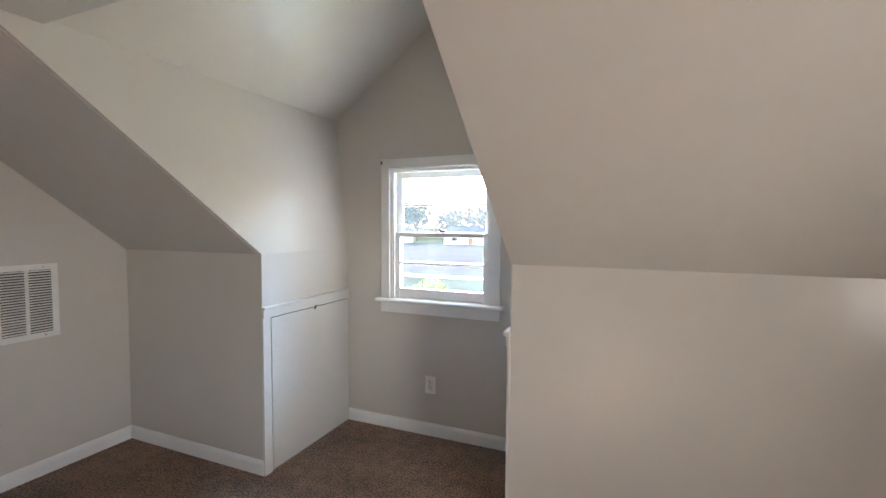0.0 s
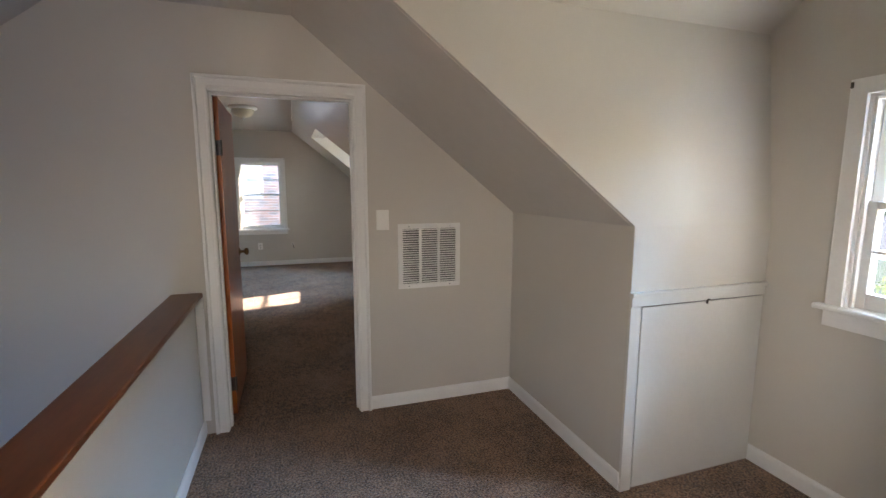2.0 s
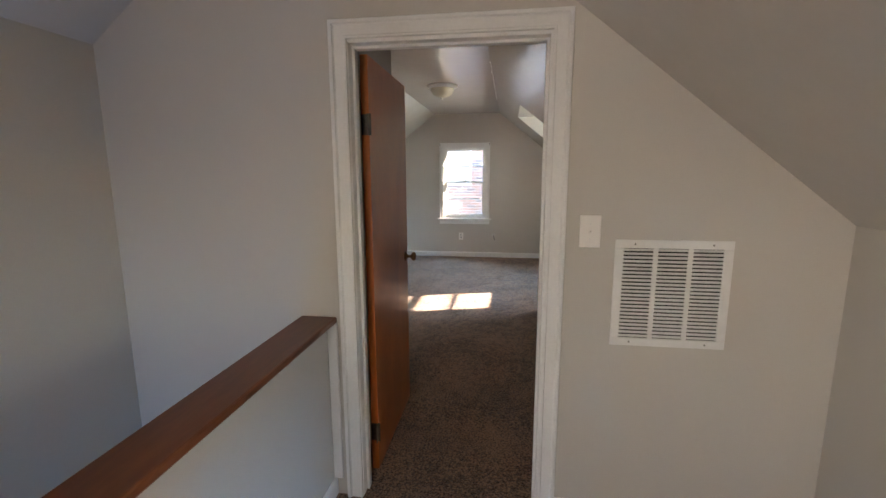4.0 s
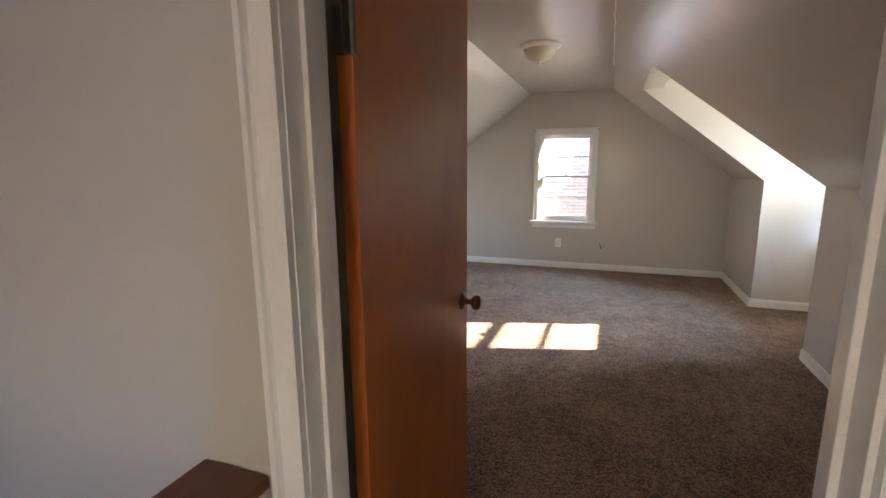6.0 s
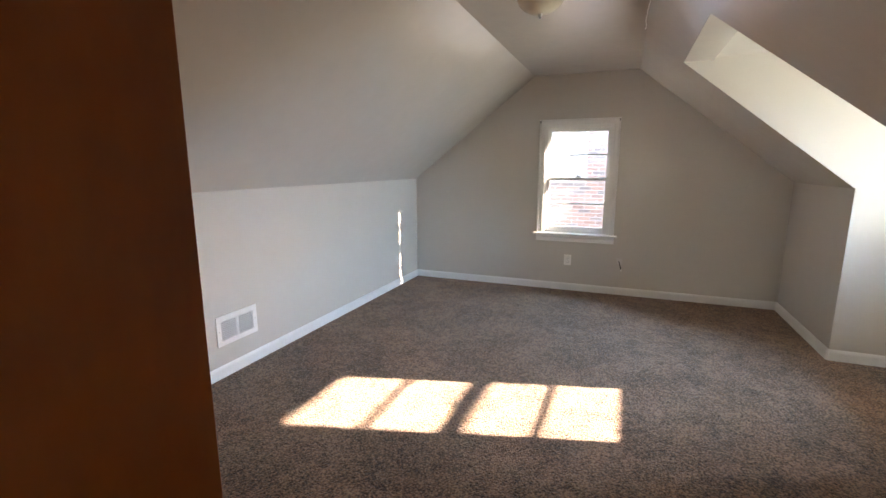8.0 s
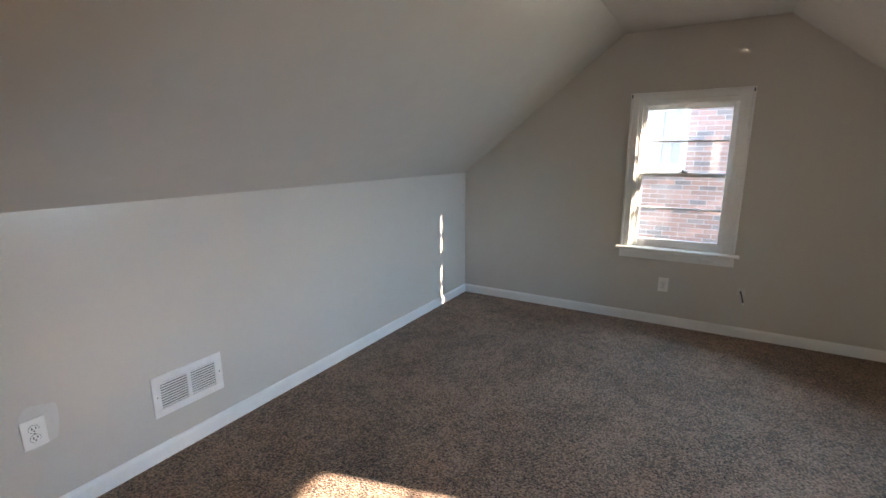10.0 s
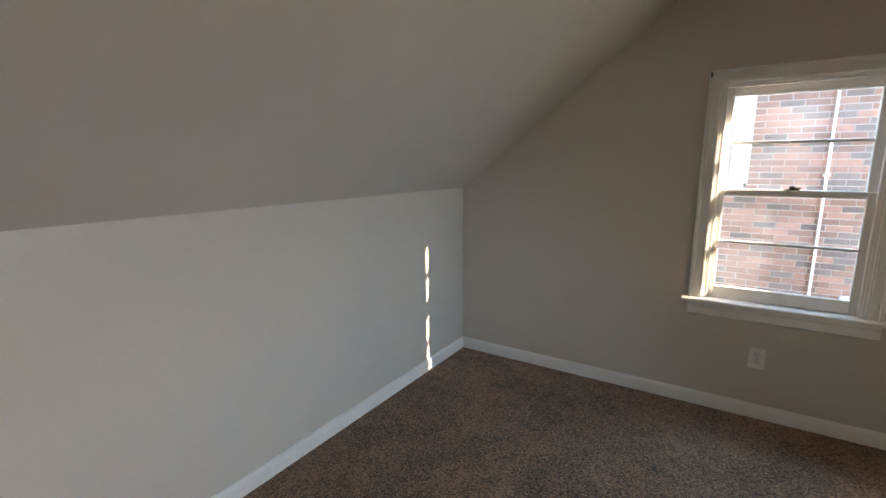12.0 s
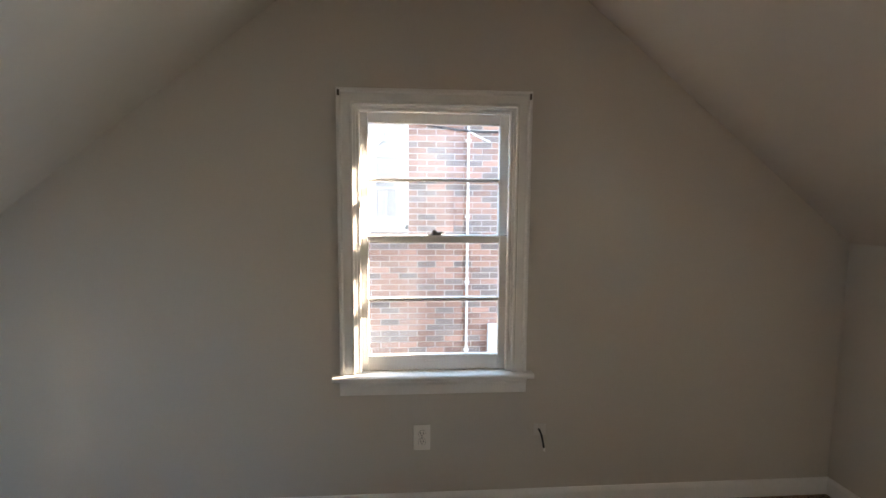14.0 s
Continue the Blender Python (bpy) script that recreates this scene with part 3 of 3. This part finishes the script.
# ---- fittings ----
def grille(name, label, m, w, h, cols, slats, border, bar, cover):
    """Louvred register on a wall: local x along, y into the wall, z up, centred."""
    g = tagged(new(name), label, "vent")
    g.matrix_world = m
    boxes("frame", GRILLE, (-w / 2, w / 2, -0.008, 0, -h / 2, -h / 2 + border), (-w / 2, w / 2, -0.008, 0, h / 2 - border, h / 2),
          (-w / 2, -w / 2 + border, -0.008, 0, -h / 2 + border, h / 2 - border), (w / 2 - border, w / 2, -0.008, 0, -h / 2 + border, h / 2 - border),
          parent=g, bevel=0.003)
    iw = w - 2 * border
    cw = (iw - bar * (cols - 1)) / cols
    for c in range(1, cols):
        x = -iw / 2 + c * (cw + bar) - bar
        boxes("bar", GRILLE, (x, x + bar, -0.007, -0.001, -h / 2 + border, h / 2 - border), parent=g, bevel=0.001)
    # black sheet on the wall's face, painting the shade between the slats
    boxes("back", HOLLOW_SHADE, (-iw / 2, iw / 2, -0.0012, -0.0004, -h / 2 + border, h / 2 - border), parent=g, bevel=0)
    pitch = (h - 2 * border) / slats
    bm = bmesh.new()
    v = [bm.verts.new(p) for p in ((-cw / 2, -0.0075, -pitch * cover), (cw / 2, -0.0075, -pitch * cover), (cw / 2, -0.0015, pitch * cover), (-cw / 2, -0.0015, pitch * cover))]
    bm.faces.new(v)
    out = bmesh.ops.extrude_face_region(bm, geom=bm.faces[:])
    bmesh.ops.translate(bm, vec=(0, 0.0003, 0.0022), verts=[q for q in out["geom"] if isinstance(q, bmesh.types.BMVert)])
    first = finish(bm, "slat", GRILLE, g)
    for c in range(cols):
        for i in range(slats):
            ob = first if (c, i) == (0, 0) else new("slat", first.data)
            ob.parent = g
            ob.location = (-iw / 2 + cw / 2 + c * (cw + bar), 0, -h / 2 + border + (i + 0.5) * pitch)
    for sx, sz in (((-1, 1), (1, 1), (-1, -1), (1, -1)) if cols == 3 else ((-1, 0), (1, 0))):
        bm = bmesh.new()
        bmesh.ops.create_cone(bm, cap_ends=True, segments=10, radius1=0.004, radius2=0.003, depth=0.003,
                              matrix=pose(sx * (w / 2 - border * (0.5 if cols < 3 else 2.2)), -0.0085, sz * (h / 2 - border * 0.5), 90))
        finish(bm, "screw", STEEL, g)
    return g


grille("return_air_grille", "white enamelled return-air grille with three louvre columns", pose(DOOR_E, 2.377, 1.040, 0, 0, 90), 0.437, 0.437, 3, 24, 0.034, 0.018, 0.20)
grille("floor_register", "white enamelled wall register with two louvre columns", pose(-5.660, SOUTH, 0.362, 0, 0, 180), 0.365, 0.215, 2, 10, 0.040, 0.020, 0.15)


def plate(name, label, category, m, w=0.075, h=0.118):
    p = tagged(new(name), label, category)
    p.matrix_world = m
    boxes("cover", PLASTIC, (-w / 2, w / 2, -0.006, 0, -h / 2, h / 2), parent=p, bevel=0.003)
    return p


def outlet(label, m):
    p = plate("outlet", label, "outlet", m, 0.08, 0.125)
    for z in (-0.020, 0.020):
        bm = bmesh.new()
        bmesh.ops.create_cone(bm, cap_ends=True, segments=24, radius1=0.0165, radius2=0.016, depth=0.003, matrix=pose(0, -0.0072, z, 90))
        finish(bm, "receptacle", PLASTIC, p)
        # black disc whose rim paints a shadow line round the receptacle
        bm = bmesh.new()
        bmesh.ops.create_cone(bm, cap_ends=True, segments=24, radius1=0.0174, radius2=0.0174, depth=0.0006, matrix=pose(0, -0.0062, z, 90))
        finish(bm, "gap", HOLLOW_SHADE, p)
        # black boxes on the face, painting the dark of the pin holes
        boxes("slot", HOLLOW_SHADE, (-0.0080, -0.0048, -0.0094, -0.0089, z - 0.002, z + 0.008), (0.0048, 0.0080, -0.0094, -0.0089, z - 0.001, z + 0.0075),
              (-0.0025, 0.0025, -0.0094, -0.0089, z - 0.010, z - 0.0055), parent=p, bevel=0)
    bm = bmesh.new()
    bmesh.ops.create_cone(bm, cap_ends=True, segments=10, radius1=0.003, radius2=0.003, depth=0.002, matrix=pose(0, -0.0065, 0, 90))
    finish(bm, "screw", STEEL, p)
    return p


outlet("white duplex outlet below the dormer window", pose(-0.825, DORMER, 0.368))
outlet("white duplex outlet below the gable window", pose(WEST, 0.910, 0.394, 0, 0, 90))
outlet("white duplex outlet on the knee wall beside a register", pose(-5.038, SOUTH, 0.440, 0, 0, 180))

switch = plate("light_switch", "white toggle light switch beside the doorway", "light switch", pose(DOOR_E, 2.06, 1.288, 0, 0, 90), 0.082, 0.13)
bm = bmesh.new()
add_box(bm, -0.005, 0.005, -0.008, -0.006, -0.012, 0.012)
v = add_box(bm, -0.0035, 0.0035, -0.020, -0.007, -0.004, 0.004)
bmesh.ops.rotate(bm, verts=v, cent=(0, -0.007, 0), matrix=Matrix.Rotation(radians(28), 3, "X"))
finish(bm, "toggle", PLASTIC, switch, 0.001)
for z in (-0.03, 0.03):
    bm = bmesh.new()
    bmesh.ops.create_cone(bm, cap_ends=True, segments=10, radius1=0.003, radius2=0.003, depth=0.002, matrix=pose(0, -0.0065, z, 90))
    finish(bm, "screw", GRILLE, switch)

jack = plate("cable_jack", "small painted wall plate with a black coaxial cable hanging out", "cable jack", pose(WEST, 1.478, 0.418, 0, 0, 90), 0.06, 0.06)
jack.children[0].data.materials[0] = HATCH
tube("cable", CABLE, [(-0.004, -0.006, 0.002), (-0.003, -0.024, 0.0), (0.004, -0.03, -0.02), (0.010, -0.026, -0.045), (0.017, -0.018, -0.068), (0.021, -0.014, -0.088)], 0.005, jack)
tagged(tube("connector", GRILLE, [(0.021, -0.014, -0.088), (0.0235, -0.0125, -0.106)], 0.0055, jack), "bright metal connector")

# paint touch-up around the knee-wall outlet
bm = bmesh.new()
vs = [bm.verts.new((-5.060 + 0.062 * math.copysign(abs(math.cos(a)) ** 0.6, math.cos(a)) * (1 + 0.10 * math.sin(3 * a)), SOUTH + 0.0012,
                    0.462 + 0.090 * math.copysign(abs(math.sin(a)) ** 0.6, math.sin(a)) * (1 + 0.08 * math.cos(5 * a))))
      for a in [(i + 0.5) * math.pi / 14 for i in range(28)]]
bm.faces.new(vs)
out = bmesh.ops.extrude_face_region(bm, geom=bm.faces[:])
bmesh.ops.translate(bm, vec=(0, -0.0012, 0), verts=[q for q in out["geom"] if isinstance(q, bmesh.types.BMVert)])
structure(finish(bm, "trim_paint_patch", HATCH), "lighter touched-up patch of wall paint", "paint patch")

# ceiling light
lamp = tagged(new("ceiling_light"), "unlit flush ceiling light with frosted glass bowl", "ceiling light")
lamp.location = (-6.15, 0.965, FLAT)
lathe("pan", TRIM, [(0.001, 0.0), (0.165, 0.0), (0.170, -0.008), (0.166, -0.022), (0.150, -0.032), (0.138, -0.036), (0.001, -0.036)], Matrix(), lamp, 48)
lathe("bowl", SHADE, [(0.136, -0.034), (0.134, -0.052), (0.122, -0.080), (0.100, -0.103), (0.070, -0.120), (0.035, -0.130), (0.001, -0.133)], Matrix(), lamp, 48)
lathe("finial", TRIM, [(0.001, -0.130), (0.012, -0.132), (0.013, -0.138), (0.006, -0.142), (0.010, -0.150), (0.006, -0.158), (0.001, -0.160)], Matrix(), lamp, 20)

# ---- outside ----
structure(slab("ground", GRASS, [(-900, -900), (900, -900), (900, 900), (-900, 900)], lambda x, y: (x, y, -3.2), (0, 0, -0.5)), "green lawn reaching the horizon", "ground")
structure(slab("road", ASPHALT, [(-300, 42), (300, 42), (300, 92), (-300, 92)], lambda x, y: (x, y, -3.196), (0, 0, -0.1)), "grey asphalt street", "road")
structure(slab("pavement", MORTAR, [(-300, 37.5), (300, 37.5), (300, 39.5), (-300, 39.5)], lambda x, y: (x, y, -3.15), (0, 0, -0.15)), "pale concrete pavement", "pavement")

BX = -11.8
brick_house = tagged(new("brick_house"), "neighbouring red brick house with white window", "house")
boxes("core", MORTAR, (BX - 6, BX, 0.825, 7.0, -3.2, 5.5), parent=brick_house, bevel=0)
boxes("low_core", MORTAR, (BX - 1.5, BX, -5.0, 0.825, -3.2, 1.22), parent=brick_house, bevel=0)
boxes("coping", SIDING, (BX - 1.5, BX + 0.04, -5.0, 0.79, 1.22, 1.27), parent=brick_house, bevel=0.004)
wing = tagged(new("siding_house"), "white clapboard house wing with a gabled roof", "house")
boxes("core", SIDING, (-20.0, -13.6, -6.0, 1.0, -3.2, 3.4), parent=wing, bevel=0)
bm = bmesh.new()
for i in range(57):
    z = -3.2 + i * 0.115
    v = add_box(bm, -13.6, -13.572, -6.0, 1.0, z, z + 0.12)
    for q in v:
        if q.co.z > z + 0.06 and q.co.x > -13.58:
            q.co.x = -13.592
finish(bm, "clapboard", SIDING, wing)
slab("gable", SIDING, [(-6.0, 3.4), (1.0, 3.4), (-2.5, 6.2)], lambda y, z: (-13.62, y, z), (-0.3, 0, 0), parent=wing)
for s in (-1, 1):
    slab("roof", ROOF, [(0, 0), (1, 0), (1, 1), (0, 1)], lambda k, j: (-13.3 - 7 * j, -2.5 + s * 3.9 * k, 6.3 - 3.1 * k), (0, 0, 0.12), parent=wing)
slab("rake_board", SIDING, [(-0.9, 1.35), (0.45, 2.45), (0.45, 2.58), (-0.9, 1.48)], lambda y, z: (-13.57, y, z), (0.05, 0, 0), parent=wing)
boxes("window_frame", TRIM, (-13.57, -13.52, 0.10, 0.34, 1.2, 2.35), (-13.57, -13.52, 0.64, 0.86, 1.2, 2.35), (-13.57, -13.52, 0.34, 0.64, 1.2, 1.32),
      (-13.57, -13.52, 0.34, 0.64, 2.2, 2.35), (-13.57, -13.53, 0.34, 0.64, 1.72, 1.76), (-13.57, -13.53, 0.48, 0.50, 1.32, 1.72), parent=wing, bevel=0.004)
boxes("window_glass", GLASS, (-13.562, -13.556, 0.34, 0.64, 1.32, 2.2), parent=wing, bevel=0)
boxes("corner_trim", SIDING, (BX - 0.3, BX + 0.012, 0.79, 0.829, 1.27, 5.5), parent=brick_house, bevel=0.004)
tube("conduit", SIDING, [(BX + 0.035, 1.5, -0.9), (BX + 0.035, 1.5, 2.75)], 0.014, brick_house)
for z in (-0.2, 0.6, 1.35, 2.2):
    boxes("pipe_strap", GRILLE, (BX + 0.012, BX + 0.058, 1.47, 1.53, z, z + 0.025), parent=brick_house, bevel=0.002)
boxes("meter_box", SIDING, (BX + 0.012, BX + 0.09, 1.75, 1.95, -0.35, 0.12), parent=brick_house, bevel=0.006)
tube("service_cable", CABLE, [(BX + 0.05, 0.9 + 0.1 * i, 2.40 - 0.09 * math.sin(math.pi * i / 16)) for i in range(17)], 0.012, brick_house)
tube("loose_cable", SIDING, [(BX + 0.05, 1.5 + 0.022 * i, 2.34 - 0.14 * (i / 11) ** 0.6) for i in range(12)], 0.010, brick_house)

# street side: trees, houses across the road
rnd = random.Random(4)


def tree(x, y, h, r):
    t = tagged(new("tree"), "leafy green street tree beyond the road", "tree", group="trees across the street")
    t.location = (x, y, -3.2)
    bm = bmesh.new()
    for k in range(7):
        a = k * 2.4
        top = Vector((0, 0, h * 0.75)) if k == 0 else Vector((math.cos(a) * r * 0.7, math.sin(a) * r * 0.7, h * (0.6 + 0.05 * k)))
        low = Vector((0, 0, 0 if k == 0 else h * 0.25))
        n = top - low
        q = n.to_track_quat("Z", "Y").to_matrix().to_4x4()
        bmesh.ops.create_cone(bm, segments=8, radius1=0.22 if k == 0 else 0.09, radius2=0.03, depth=n.length, matrix=Matrix.Translation((low + top) / 2) @ q)
    finish(bm, "trunk", BARK, t)
    bm = bmesh.new()
    for k in range(1500):
        a, b, c = rnd.uniform(0, 6.28), rnd.uniform(-1, 1), rnd.random() ** 0.4
        lump = 1 + 0.3 * math.sin(3 * a + x) * math.cos(4 * b)
        s = math.sqrt(1 - b * b) * r * c * lump
        p = Vector((math.cos(a) * s, math.sin(a) * s, h * 0.65 + b * r * 0.85 * c * lump))
        m = Matrix.Translation(p) @ Euler([rnd.uniform(0, 6.28) for _ in range(3)]).to_matrix().to_4x4()
        l = rnd.uniform(0.3, 0.7)
        bm.faces.new([bm.verts.new(m @ Vector(q)) for q in ((-l, 0, 0), (0, -l * 0.5, 0), (l, 0, 0.05), (0, l * 0.5, 0))])
    tagged(finish(bm, "foliage", LEAF, t), kind="stuff")
    return t


for k in range(15):
    tree(-75 + k * 8.5 + rnd.uniform(-2, 2), 122 + rnd.uniform(-6, 10), rnd.uniform(9, 13.5), rnd.uniform(4.2, 6.0))


def far_house(x, y, w):
    h = tagged(new("house"), "low white house with a dark roof across the street", "house", group="houses across the street")
    h.location = (x, y, -3.2)
    boxes("wall", SIDING, (-w, w, 0, 7, 0, 2.7), parent=h, bevel=0)
    slab("roof", ROOF, [(-0.5, 2.6), (3.5, 4.3), (7.5, 2.6)], lambda yy, z: (-w - 0.4, yy, z), (2 * w + 0.8, 0, 0), parent=h)
    boxes("door", DOOR_WOOD, (-0.5, 0.5, -0.05, 0.0, 0, 2.1), parent=h, bevel=0.01)
    for k in (-0.6, 0.6):
        boxes("window", CABLE, (k * w - 0.7, k * w + 0.7, -0.04, 0.0, 0.9, 2.1), parent=h, bevel=0.01)


for x in (-62, -36, -15, 10):
    far_house(x, 104.0, 7.0)

for x, y in ((-10.5, 25.0), (-7.0, 29.0), (-5.2, 23.0), (-2.0, 27.0)):
    sh = tagged(new("shrub"), "bright yellow-green garden shrub on the lawn", "shrub", group="shrubs on the lawn")
    sh.location = (x, y, -3.2)
    bm = bmesh.new()
    for k in range(500):
        a, b, c = rnd.uniform(0, 6.28), rnd.random(), rnd.random() ** 0.4
        m = Matrix.Translation((math.cos(a) * c * 1.3 * math.sqrt(1 - b * b), math.sin(a) * c * 1.3 * math.sqrt(1 - b * b), 0.1 + b * 1.5 * c)) @ Euler([rnd.uniform(0, 6.28) for _ in range(3)]).to_matrix().to_4x4()
        bm.faces.new([bm.verts.new(m @ Vector(q)) for q in ((-0.15, 0, 0), (0, -0.075, 0), (0.15, 0, 0.02), (0, 0.075, 0))])
    tagged(finish(bm, "leaves", SHRUB, sh), kind="stuff")

# ---- bricks of the neighbouring wall, last ----
BL, BH, J = 0.200, 0.0575, 0.010
bm = bmesh.new()
add_box(bm, 0.0, 0.010, 0.0, BL, 0.0, BH)
first = finish(bm, "brick", BRICK, brick_house)
dark = first.data.copy()
dark.materials[0] = BRICK_DARK
count, far = 0, {False: bmesh.new(), True: bmesh.new()}
for r in range(-25, 64):
    z = r * (BH + J) - 0.9
    for c in range(-14, 20):
        y = 0.83 + c * (BL + J) + (0.105 if r % 2 else 0.0)
        if c < 0 and z > 1.16:
            if c == -1 and r % 2:
                add_box(far[rnd.random() < 0.27], BX, BX + 0.010, 0.83, 0.925, z, z + BH)
            continue
        shade = rnd.random() < 0.27
        if count < 300 and 0.3 < y < 1.75 and -0.3 < z < 2.35:
            ob = first if count == 0 else new("brick", dark if shade else first.data)
            ob.parent = brick_house
            ob.location = (BX + rnd.uniform(0, 0.002), y, z)
            count += 1
        else:
            add_box(far[shade], BX, BX + 0.010, y, y + BL, z, z + BH)
tagged(finish(far[False], "far_bricks", BRICK, brick_house), kind="stuff")
tagged(finish(far[True], "far_dark_bricks", BRICK_DARK, brick_house), kind="stuff")
